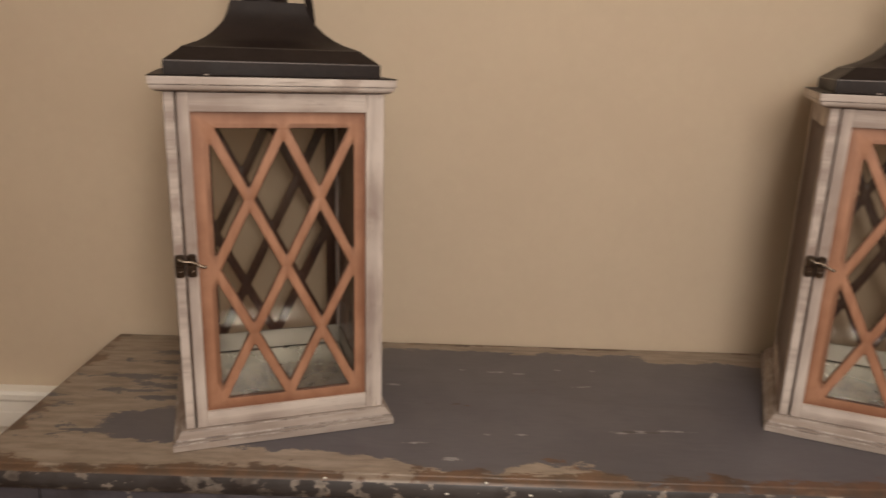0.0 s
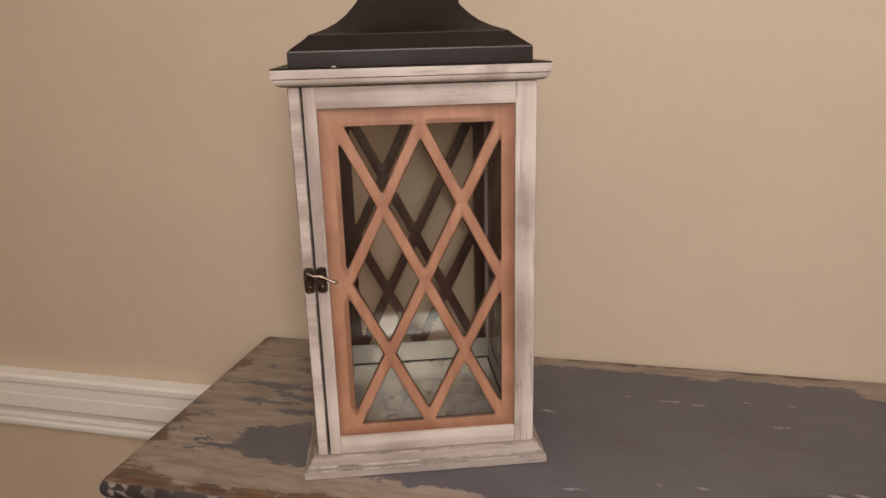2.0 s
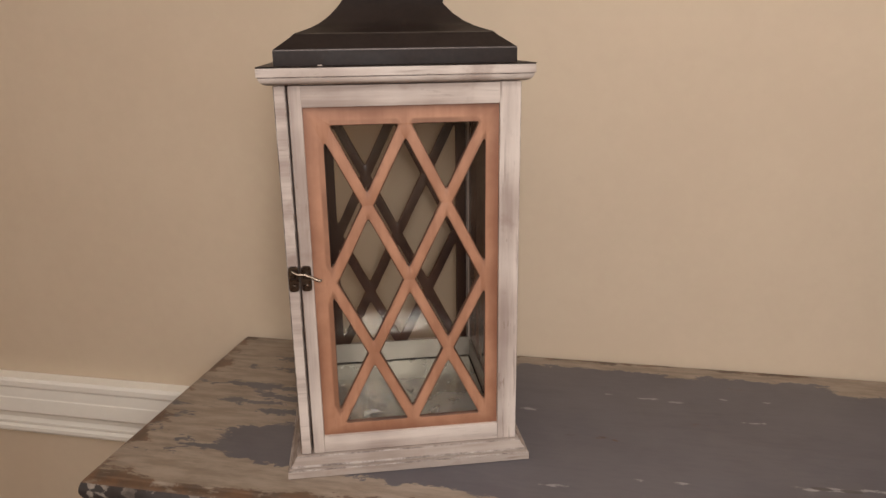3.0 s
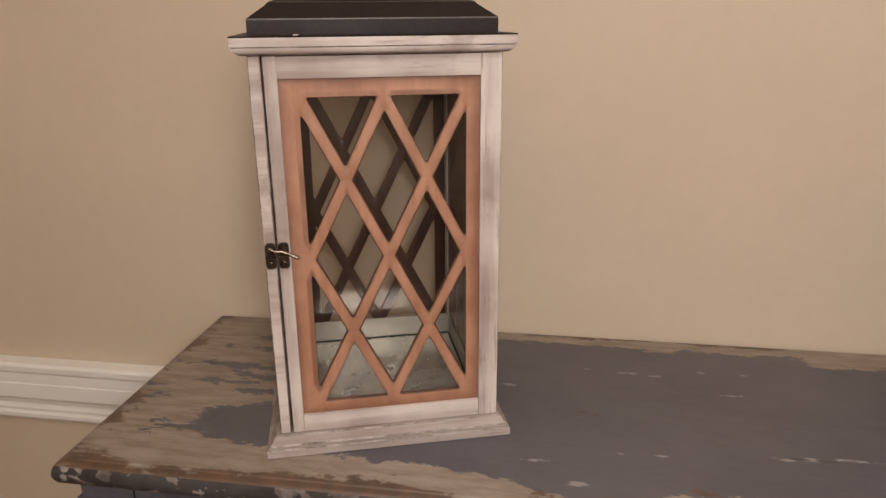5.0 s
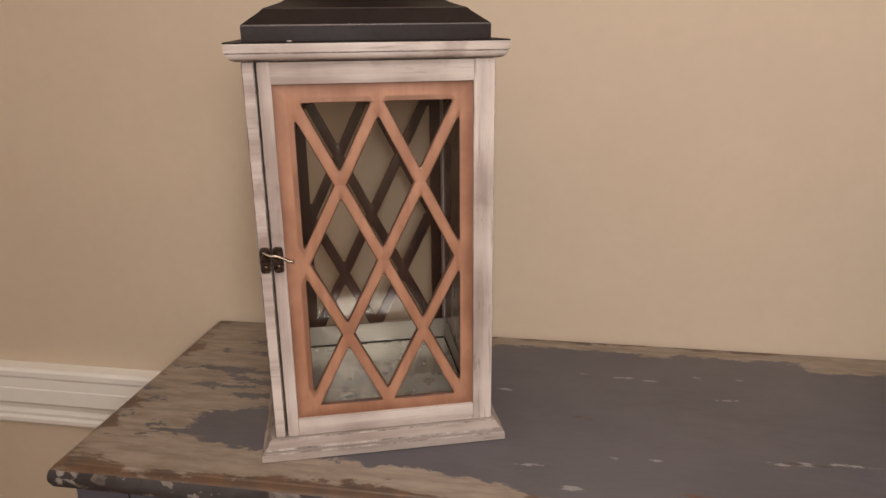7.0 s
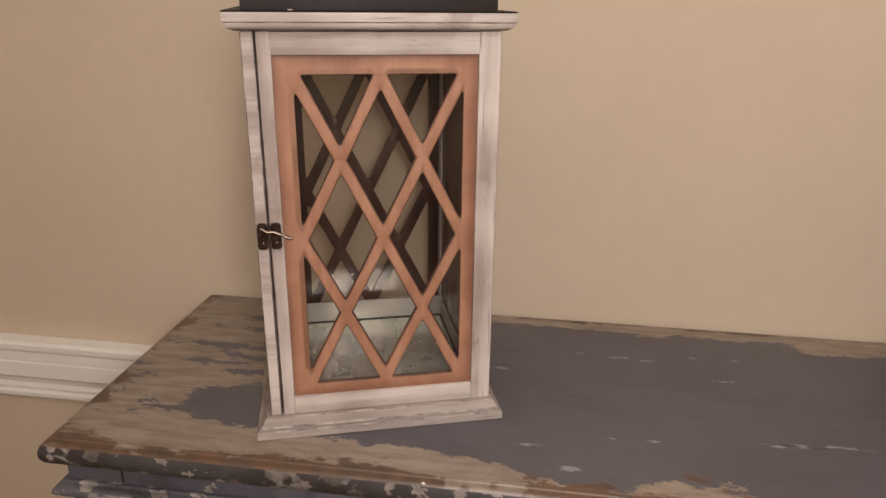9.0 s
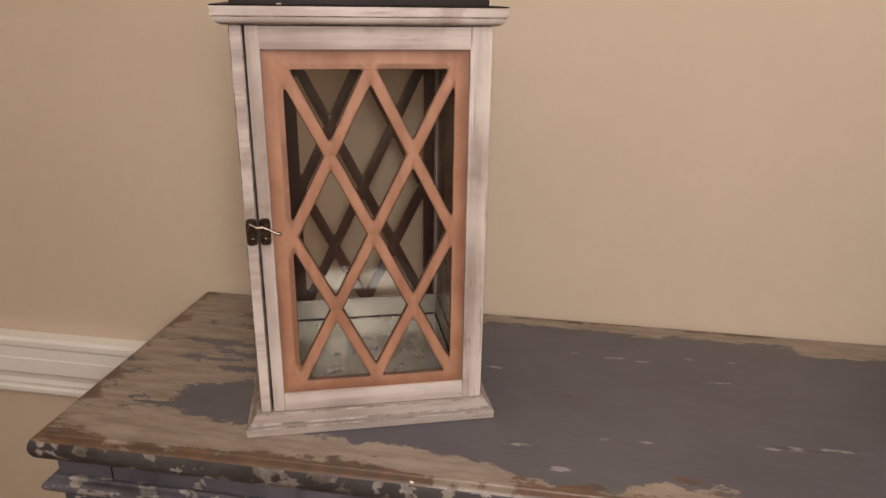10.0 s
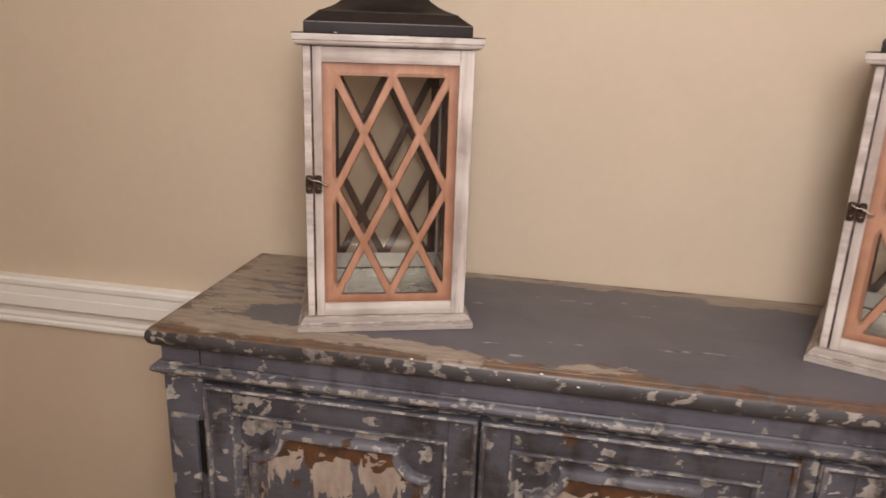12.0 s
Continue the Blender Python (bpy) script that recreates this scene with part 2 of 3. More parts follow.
def whitewash(name, axis, low=(0.34, 0.268, 0.232), high=(0.66, 0.578, 0.517), wear=0.7):
    """Thin white paint on wood, the grain showing through along the given axis, with rubbed spots and brown smudges."""
    n = Net(name)
    stretch = {"x": (0.05, 1, 1), "z": (1, 1, 0.05)}[axis]
    short = {"x": (0.22, 1, 1), "z": (1, 1, 0.22)}[axis]
    grain = n.noise(190, 5, 0.65, n.scaled(stretch))
    soft = n.noise(26, 5, 0.65, n.scaled(stretch, (1.3, 2.1, 0.4)))
    fleck = n.noise(150, 4, 0.65, n.scaled(short, (0.2, 3.1, 1.4)))
    cloud = n.noise(9, 3, 0.5)
    smudge = n.noise(22, 4, 0.6, n.scaled((1, 1, 1), (5.3, 1.2, 2.8)))
    fade = n.ramp(n.math("ADD", n.math("MULTIPLY", soft, 0.6), n.math("MULTIPLY", cloud, 0.4)), 0.38, 0.60)
    base = n.mix(fade, low, high)
    base = n.mix(n.ramp(smudge, 0.56, 0.74, 0.0, 0.5), base, (0.27, 0.19, 0.155))
    rubbed = n.math("MULTIPLY", n.ramp(grain, 0.55, 0.70), n.ramp(cloud, 0.38, 0.60))
    chipped = n.math("MULTIPLY", n.ramp(fleck, 0.63, 0.68), n.ramp(soft, 0.60, 0.40))
    worn = n.math("MAXIMUM", n.math("MULTIPLY", rubbed, wear), n.math("MULTIPLY", chipped, 0.75 * wear))
    n.bump(n.math("ADD", grain, n.math("MULTIPLY", chipped, -0.6)), 0.4, 0.0007)
    return n.finish(n.mix(worn, base, (0.20, 0.14, 0.11)), 0.62, 0.0, 0.35)


def stained(name, a, b, rough=0.55):
    n = Net(name)
    grain = n.noise(60, 5, 0.6, n.scaled((1, 1, 0.06)), 0.3)
    cloud = n.noise(14, 3, 0.5)
    f = n.ramp(n.math("ADD", n.math("MULTIPLY", grain, 0.5), n.math("MULTIPLY", cloud, 0.5)), 0.36, 0.64)
    n.bump(grain, 0.2, 0.0005)
    return n.finish(n.mix(f, a, b), rough, 0.0, 0.4)


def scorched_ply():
    """Tan plywood, scorched along the sawn edges of its diamond openings; burn and recess shade, both put into the
    colour, darken its outline.
    """
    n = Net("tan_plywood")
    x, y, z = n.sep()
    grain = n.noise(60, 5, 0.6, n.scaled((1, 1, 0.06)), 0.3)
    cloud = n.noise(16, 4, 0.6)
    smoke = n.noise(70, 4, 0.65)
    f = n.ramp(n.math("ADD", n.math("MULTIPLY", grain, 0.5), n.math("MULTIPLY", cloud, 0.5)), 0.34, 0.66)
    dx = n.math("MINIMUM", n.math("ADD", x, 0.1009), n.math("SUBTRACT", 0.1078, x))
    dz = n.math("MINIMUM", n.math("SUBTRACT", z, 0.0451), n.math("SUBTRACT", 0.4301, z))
    # outline darkening: burn, with the stile recess's shade painted in
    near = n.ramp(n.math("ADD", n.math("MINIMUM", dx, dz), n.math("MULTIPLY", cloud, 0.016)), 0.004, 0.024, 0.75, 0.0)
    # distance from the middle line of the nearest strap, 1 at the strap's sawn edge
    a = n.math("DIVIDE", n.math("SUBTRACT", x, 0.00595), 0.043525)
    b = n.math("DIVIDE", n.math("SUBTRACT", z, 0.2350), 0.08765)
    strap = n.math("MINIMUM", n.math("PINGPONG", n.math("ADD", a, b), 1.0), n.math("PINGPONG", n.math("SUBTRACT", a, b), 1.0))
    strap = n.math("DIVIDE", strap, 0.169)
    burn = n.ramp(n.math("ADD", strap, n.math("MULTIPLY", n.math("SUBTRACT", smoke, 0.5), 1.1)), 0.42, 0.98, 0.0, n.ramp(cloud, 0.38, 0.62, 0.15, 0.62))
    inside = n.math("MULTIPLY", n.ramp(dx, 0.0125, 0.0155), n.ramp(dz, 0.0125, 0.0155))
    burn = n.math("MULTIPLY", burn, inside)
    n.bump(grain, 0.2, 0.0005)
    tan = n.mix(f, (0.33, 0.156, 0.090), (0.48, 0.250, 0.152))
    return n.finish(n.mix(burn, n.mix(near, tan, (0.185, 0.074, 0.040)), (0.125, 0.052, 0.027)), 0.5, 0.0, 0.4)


def glass(name):
    n = Net(name)
    clear = n.node("ShaderNodeBsdfTransparent")
    clear.inputs[0].default_value = (0.985, 0.977, 0.966, 1)
    gloss = n.node("ShaderNodeBsdfGlossy")
    gloss.inputs["Roughness"].default_value = 0.03
    fres = n.node("ShaderNodeFresnel")
    fres.inputs["IOR"].default_value = 1.36
    dust = n.math("MULTIPLY", n.noise(30, 4, 0.6), 0.012)
    mixer = n.node("ShaderNodeMixShader")
    n.put(mixer.inputs[0], n.math("ADD", fres.outputs[0], dust))
    n.put(mixer.inputs[1], clear.outputs[0]), n.put(mixer.inputs[2], gloss.outputs[0])
    n.put(n.tree.nodes["Material Output"].inputs[0], mixer.outputs[0])
    return n.mat


def galvanised():
    n = Net("galvanised_steel")
    spangle = n.node("ShaderNodeTexVoronoi")
    spangle.inputs["Scale"].default_value = 60
    n.put(spangle.inputs["Vector"], n.coord)
    cloud = n.noise(16, 4, 0.6)
    f = n.ramp(n.math("ADD", n.math("MULTIPLY", spangle.outputs["Distance"], 0.12), cloud), 0.4, 0.8)
    return n.finish(n.mix(f, (0.70, 0.69, 0.61), (0.80, 0.79, 0.70)), n.ramp(cloud, 0.3, 0.7, 0.20, 0.30), 0.8)


M_WALL = plain("beige_wall_paint", (0.60, 0.485, 0.355), (0.625, 0.51, 0.375), 5, 0.75, 0, 0.12, spec=0.3)
M_TRIM = plain("white_trim_paint", (0.85, 0.81, 0.73), (0.88, 0.84, 0.76), 8, 0.35, 0, 0.04)
M_CEIL = plain("white_ceiling_paint", (0.75, 0.73, 0.69), (0.79, 0.77, 0.73), 6, 0.8, 0, 0.1)
M_FLOOR = plain("brown_floor_boards", (0.16, 0.085, 0.045), (0.22, 0.125, 0.065), 5, 0.4, 0, 0.1, (0.15, 1, 1))
M_TOP = paint_top()
M_EDGE = paint_blobs("worn_edge_paint", 0.537, 54, 0.01, (0, 0, 0), 0.8, ((0.052, 0.046, 0.045), (0.078, 0.070, 0.068)), ((0.22, 0.186, 0.158), (0.35, 0.305, 0.262)))
M_FRIEZE = paint_blobs("worn_frieze_paint", 0.612, 38, -0.03, (3.3, 0, 1.2), 0.5, ((0.114, 0.108, 0.128), (0.160, 0.151, 0.177)))
M_MOULD = paint_blobs("worn_moulding_paint", 0.558, 46, 0.0, (1.3, 0, 2.2), 0.8, ((0.100, 0.092, 0.104), (0.145, 0.135, 0.148)))
M_CREST = paint_blobs("rubbed_moulding_crest", 0.505, 60, 0.0, (2.3, 0, 0.2), 0.7, ((0.098, 0.090, 0.102), (0.155, 0.145, 0.157)))
M_DOOR = paint_blobs("worn_door_paint", 0.565, 36, -0.02, (5.1, 0, 0.6), 0.95, ((0.064, 0.060, 0.069), (0.097, 0.091, 0.103)))
M_GROUND = paint_blobs("worn_sunk_panel_paint", 0.497, 33, -0.03, (8.1, 0, 4.6), 0.95, ((0.060, 0.055, 0.065), (0.092, 0.086, 0.100)))
M_FIELD = paint_field()
M_DARK = plain("black_iron", (0.012, 0.011, 0.011), (0.025, 0.022, 0.02), 30, 0.5, 0.6)
M_WHITE_X = whitewash("whitewashed_wood_level", "x")
# Base colour is darkened to offset the lamp light on it; wear is raised too.
M_BASE = whitewash("darkened_worn_base", "x", (0.25, 0.193, 0.160), (0.42, 0.355, 0.31), 0.95)
M_WHITE_Z = whitewash("whitewashed_wood_upright", "z")
M_CAP = whitewash("pale_whitewashed_cap", "x", (0.45, 0.375, 0.33), (0.74, 0.66, 0.595), 0.7)
M_SAWN = whitewash("rough_sawn_whitewash", "x", wear=0.5)
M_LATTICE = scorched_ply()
M_BURNT = stained("scorched_cut_edge", (0.065, 0.029, 0.016), (0.15, 0.068, 0.036))
# Inner wood: shade under the cap is partly put into this dark colour.
M_INNER = stained("shaded_inner_wood", (0.050, 0.025, 0.020), (0.092, 0.049, 0.038), 0.34)
M_OUTER = stained("dark_outer_wood", (0.060, 0.030, 0.024), (0.105, 0.055, 0.042), 0.35)
M_SIDE = stained("brown_side_panel", (0.22, 0.128, 0.092), (0.34, 0.215, 0.16), 0.22)
M_HOOK = plain("rubbed_brass", (0.085, 0.063, 0.046), (0.19, 0.148, 0.108), 200, 0.3, 0.9, 0.1)
M_ROOF = plain("dark_bronze_sheet", (0.014, 0.009, 0.0075), (0.023, 0.0155, 0.013), 18, 0.5, 0.05, 0.08, (1, 1, 1), 0.16)
# Lighter bronze for the roof's edges: wear, with their highlight put into the colour.
M_ROOF_EDGE = plain("rubbed_highlit_bronze", (0.040, 0.031, 0.027), (0.088, 0.071, 0.063), 60, 0.4, 0.45, 0.1)
M_BRASS = plain("antique_brass", (0.045, 0.030, 0.024), (0.12, 0.085, 0.06), 200, 0.32, 0.9, 0.15)
M_GLASS = glass("thin_clear_glass")
M_STEEL = galvanised()
M_LIP = plain("dull_zinc", (0.38, 0.355, 0.31), (0.46, 0.43, 0.38), 25, 0.46, 0.5, 0.1)
M_MARK = plain("dark_mark", (0.10, 0.10, 0.095), (0.2, 0.2, 0.19), 90, 0.5, 0.4)
M_RUB = plain("rubbed_wood_edge", (0.12, 0.085, 0.068), (0.46, 0.40, 0.36), 60, 0.65, 0, 0.3)


# ---- mesh tools ----
def part(name, bm, material, parent=None, label="", materials=()):
    bmesh.ops.recalc_face_normals(bm, faces=bm.faces)
    for f in bm.faces:
        f.smooth = True
    for e in bm.edges:
        e.smooth = len(e.link_faces) == 2 and e.calc_face_angle(3.0) < 0.62
    mesh = bpy.data.meshes.new(name)
    bm.to_mesh(mesh)
    bm.free()
    for m in (material, *materials):
        mesh.materials.append(m)
    ob = new(name, mesh)
    ob.parent = parent
    return tagged(ob, label)


def box(x0, x1, y0, y1, z0, z1, bevel=0.0, bm=None, segments=2):
    bm = bm or bmesh.new()
    made = bmesh.ops.create_cube(bm, size=1)["verts"]
    for v in made:
        v.co = Vector(((x0 + x1) / 2 + v.co.x * (x1 - x0), (y0 + y1) / 2 + v.co.y * (y1 - y0), (z0 + z1) / 2 + v.co.z * (z1 - z0)))
    if bevel:
        edges = list({e for v in made for e in v.link_edges})
        bmesh.ops.bevel(bm, geom=edges, offset=bevel, segments=segments, profile=0.5, affect="EDGES")
    return bm


def rings(bm, loops, close=True, caps=True):
    """Skin a list of equal loops of points into one surface."""
    rows = [[bm.verts.new(p) for p in loop] for loop in loops]
    n = len(rows[0])
    for a, b in zip(rows, rows[1:]):
        for i in range(n if close else n - 1):
            bm.faces.new((a[i], a[(i + 1) % n], b[(i + 1) % n], b[i]))
    if caps:
        bm.faces.new(rows[0]), bm.faces.new(rows[-1])
    return bm


def square_stack(levels, worn=()):
    """A solid of square plan: half widths and heights from the bottom up; the steps listed in worn take the second
    material.
    """
    bm = bmesh.new()
    rings(bm, [[(-hx, -hx, z), (hx, -hx, z), (hx, hx, z), (-hx, hx, z)] for hx, z in levels])
    bm.faces.ensure_lookup_table()
    for k in worn:
        for i in range(4):
            bm.faces[4 * k + i].material_index = 1
    return bm


def swept(points, profile):
    """A closed moulding round a polygon in the x-z plane. The profile gives (inset, depth towards the viewer)."""
    bm, n = bmesh.new(), len(points)
    normals = []
    for i, p in enumerate(points):
        a, b = Vector(points[i - 1]), Vector(points[(i + 1) % n])
        e, f = (Vector(p) - a).normalized(), (b - Vector(p)).normalized()
        m = Vector((-(e + f).y, (e + f).x))
        m.normalize()
        normals.append(m / max(0.45, m.dot(Vector((-e.y, e.x)))))
    loops = [[(p[0] + m.x * s, -d, p[1] + m.y * s) for p, m in zip(points, normals)] for s, d in profile]
    return rings(bm, loops, True, False)


def prism(outline, holes, y0, y1, rim=0.0):
    """A flat board in the x-z plane with holes through it; the rims and cut sides take the second material."""
    bm = bmesh.new()

    def grown(loop):
        c = Vector((sum(p[0] for p in loop), sum(p[1] for p in loop))) / len(loop)
        return [tuple(Vector(p) + (Vector(p) - c).normalized() * rim) for p in loop]

    def sheet(loops, y):
        edges, rows = [], []
        for loop in loops:
            vs = [bm.verts.new((x, y, z)) for x, z in loop]
            rows.append(vs)
            edges += [bm.edges.new((vs[i], vs[(i + 1) % len(vs)])) for i in range(len(vs))]
        for g in bmesh.ops.triangle_fill(bm, edges=edges, use_beauty=True, use_dissolve=False)["geom"]:
            if isinstance(g, bmesh.types.BMFace):
                g.material_index = 0
        return rows

    front = sheet([outline] + [grown(h) if rim else h for h in holes], y0)
    rear = sheet([outline] + list(holes), y1)
    for k, (a, b) in enumerate(zip(front, rear)):
        if rim and k:
            m = [bm.verts.new((v.co.x, y0 + rim * 0.6, v.co.z)) for v in b]
            strips = ((a, m), (m, b))
        else:
            strips = ((a, b),)
        for p, q in strips:
            for i in range(len(p)):
                f = bm.faces.new((p[i], p[(i + 1) % len(p)], q[(i + 1) % len(p)], q[i]))
                f.material_index = 1
    return bm


def rounded(points, r, steps=3):
    """A polygon with its corners rounded."""
    out, n = [], len(points)
    for i in range(n):
        p, a, b = (Vector(points[j % n]) for j in (i, i - 1, i + 1))
        u, v = (a - p).normalized(), (b - p).normalized()
        half = math.acos(max(-1, min(1, u.dot(v)))) / 2
        d = min(r / math.tan(half), 0.4 * min((a - p).length, (b - p).length))
        s, e = p + u * d, p + v * d
        for k in range(steps + 1):
            t = k / steps
            out.append(tuple(s * (1 - t) ** 2 + p * 2 * t * (1 - t) + e * t * t))
    return out


def tube(points, radius, sides=8):
    bm = bmesh.new()
    loops = []
    for i, p in enumerate(points):
        d = (Vector(points[min(i + 1, len(points) - 1)]) - Vector(points[max(i - 1, 0)])).normalized()
        q = d.to_track_quat("Z", "Y")
        r = radius[i] if isinstance(radius, (list, tuple)) else radius
        loops.append([Vector(p) + q @ Vector((r * math.cos(6.2832 * k / sides), r * math.sin(6.2832 * k / sides), 0)) for k in range(sides)])
    return rings(bm, loops)


def thing(name, label, category, group="", kind=""):
    return tagged(new(name), label, category, group, kind)


def structure(name, bm, material, label=""):
    return tagged(part(name, bm, material), label, "", "", "structure")


# ---- the room ----
X0, X1, Y0, Y1, H = -1.7, 3.6, -4.2, -0.036, 2.5
structure("floor", box(X0 - 0.1, X1 + 0.1, Y0 - 0.1, Y1 + 0.1, -0.1, 0), M_FLOOR, "brown wooden floor of the room")
structure("ceiling", box(X0 - 0.1, X1 + 0.1, Y0 - 0.1, Y1 + 0.1, H, H + 0.1), M_CEIL, "plain white painted ceiling")
structure("wall_north", box(X0 - 0.1, X1 + 0.1, Y1, Y1 + 0.1, 0, H), M_WALL, "beige painted wall behind the cabinet")
structure("wall_south", box(X0 - 0.1, X1 + 0.1, Y0 - 0.1, Y0, 0, H), M_WALL, "beige painted wall")
structure("wall_west", box(X0 - 0.1, X0, Y0, Y1, 0, H), M_WALL, "beige painted wall")
structure("wall_east", box(X1, X1 + 0.1, Y0, Y1, 0, H), M_WALL, "beige painted wall")


def chair_rail():
    profile = [(0, 0.652), (0.010, 0.652), (0.013, 0.657), (0.013, 0.664), (0.008, 0.668), (0.011, 0.672), (0.011, 0.676), (0.005, 0.682), (0.005, 0.695),
               (0.022, 0.701), (0.026, 0.707), (0.026, 0.735), (0.0250, 0.737), (0.0250, 0.757), (0.0275, 0.762), (0.0280, 0.772), (0.025, 0.778), (0.0, 0.779)]
    bm = bmesh.new()
    rings(bm, [[(x, Y1 - d - 0.001, z + 0.011) for d, z in profile] for x in (X0, X1)])
    rail = structure("trim", bm, M_TRIM, "white painted moulded chair rail along the wall")
    for p in rail.data.polygons:
        p.use_smooth = False
    return rail


chair_rail()


# ---- the cabinet ----
TOP = 0.90
LENGTH = 2.11


def bullnose_top(x0, x1, y0, y1, z0, z1):
    """A slab with a moulded edge: a flat top, a thin step and a rounded nose under it."""
    prof = [(0.016, z0), (0.010, z0 + 0.002), (0.004, z0 + 0.007), (0.0008, z0 + 0.014), (0.0, z0 + 0.019), (0.001, z0 + 0.025), (0.0032, z0 + 0.0305), (0.0065, z0 + 0.0341), (0.0095, z0 + 0.0355), (0.0105, z1 - 0.0012), (0.0128, z1)]
    bm = bmesh.new()
    return rings(bm, [[(x0 + d, y0 + d, z), (x1 - d, y0 + d, z), (x1 - d, y1 - d * 0.1, z), (x0 + d, y1 - d * 0.1, z)] for d, z in prof])


def door_outline(x0, x1, z0, z1, r):
    """A rectangle with a concave quarter round bitten out of each upper corner, counted anticlockwise."""
    pts = [(x0, z0), (x1, z0), (x1, z1 - r)]
    for k in range(1, 9):
        a = radians(270 - 90 * k / 8)
        pts.append((x1 + r * 0.0 + r * math.cos(a), z1 + r * math.sin(a)))
    for k in range(0, 9):
        a = radians(0 - 90 * k / 8)
        pts.append((x0 + r * math.cos(a), z1 + r * math.sin(a)))
    out = []
    for p in pts:
        if not out or (Vector(p) - Vector(out[-1])).length > 1e-4:
            out.append(p)
    return out


def crest(n, steps, points, profile):
    """A swept moulding whose named steps, on its crest, take the second material."""
    bm = swept(points, profile)
    bm.faces.ensure_lookup_table()
    for k in steps:
        for f in bm.faces[n * k:n * k + n]:
            f.material_index = 1
    return bm


def cabinet_door(cab, x0, x1, hinge_left):
    z0, z1, f = 0.115, 0.790, -0.440
    door = part("door", box(x0, x1, f + 0.010, f + 0.020, z0, z1), M_GROUND, cab, "sunk door with worn blue paint")
    s, r = 0.049, 0.047
    part("stile", box(x0, x0 + s, f, f + 0.012, z0, z1, 0.002), M_DOOR, door)
    part("stile", box(x1 - s, x1, f, f + 0.012, z0, z1, 0.002), M_DOOR, door)
    part("rail", box(x0 + s, x1 - s, f + 0.001, f + 0.012, z1 - r, z1 - 0.001, 0.002), M_DOOR, door)
    part("rail", box(x0 + s, x1 - s, f + 0.001, f + 0.012, z0, z0 + 0.06, 0.002), M_DOOR, door)
    part("edge_bead", crest(4, (1,), [(x0 + 0.001, z0), (x1 - 0.001, z0), (x1 - 0.001, z1), (x0 + 0.001, z1)], [(0.0, -f), (0.0, -f + 0.006), (0.004, -f + 0.008), (0.008, -f + 0.006), (0.009, -f)]), M_MOULD, door, "", (M_CREST,))
    part("inner_bead", crest(4, (1,), [(x0 + s, z0 + 0.06), (x1 - s, z0 + 0.06), (x1 - s, z1 - r), (x0 + s, z1 - r)], [(0.0, -f - 0.011), (0.0, -f + 0.002), (0.004, -f + 0.003), (0.010, -f - 0.006), (0.011, -f - 0.011)]), M_MOULD, door, "", (M_CREST,))
    o = door_outline(x0 + 0.086, x1 - 0.086, z0 + 0.10, z1 - 0.081, 0.052)
    part("panel", prism(o, [], f + 0.002, f + 0.0101), M_FIELD, door, "raised panel worn to brown wood and cream", (M_FIELD,))
    part("scroll_moulding", crest(len(o), (3,), o, [(-0.012, -f - 0.011), (-0.011, -f - 0.002), (-0.006, -f + 0.004), (0.0, -f + 0.006), (0.005, -f + 0.003), (0.008, -f - 0.003)]), M_MOULD, door, "raised scroll-cornered moulding with chipped paint", (M_CREST,))
    hp = (x0 - 0.0155, x0 - 0.0005) if hinge_left else (x1 + 0.0005, x1 + 0.0015)
    for hz in (0.665, 0.24):
        part("hinge_leaf", box(hp[0], hp[1], f + 0.0035, f + 0.006, hz - 0.052, hz + 0.052), M_DARK, door, "black hinge leaf in the gap")
    hx = x0 - 0.003 if hinge_left else x1 + 0.003
    for hz in (0.665, 0.24):
        part("hinge", tube([(hx, f - 0.002, hz - 0.05), (hx, f - 0.002, hz - 0.049), (hx, f - 0.002, hz + 0.049), (hx, f - 0.002, hz + 0.05)], [0.003, 0.0055, 0.0055, 0.003]), M_DARK, door, "black iron hinge barrel")


def cabinet_post(cab, x0, x1, wide=True):
    f = -0.435
    if not wide:
        part("post", box(x0, x1, f, f + 0.03, 0.1, 0.79, 0.002), M_DOOR, cab)
        return
    part("post", box(x0, x1, f, f + 0.06, 0.1, 0.80, 0.002), M_DOOR, cab)
    a, b = x0 + 0.012, x1 - 0.012
    part("pilaster_cap", box(a - 0.004, b + 0.004, f - 0.005, f + 0.002, 0.716, 0.727, 0.003), M_MOULD, cab)
    part("pilaster", box(a, b, f - 0.009, f + 0.002, 0.16, 0.718, 0.005), M_DOOR, cab)


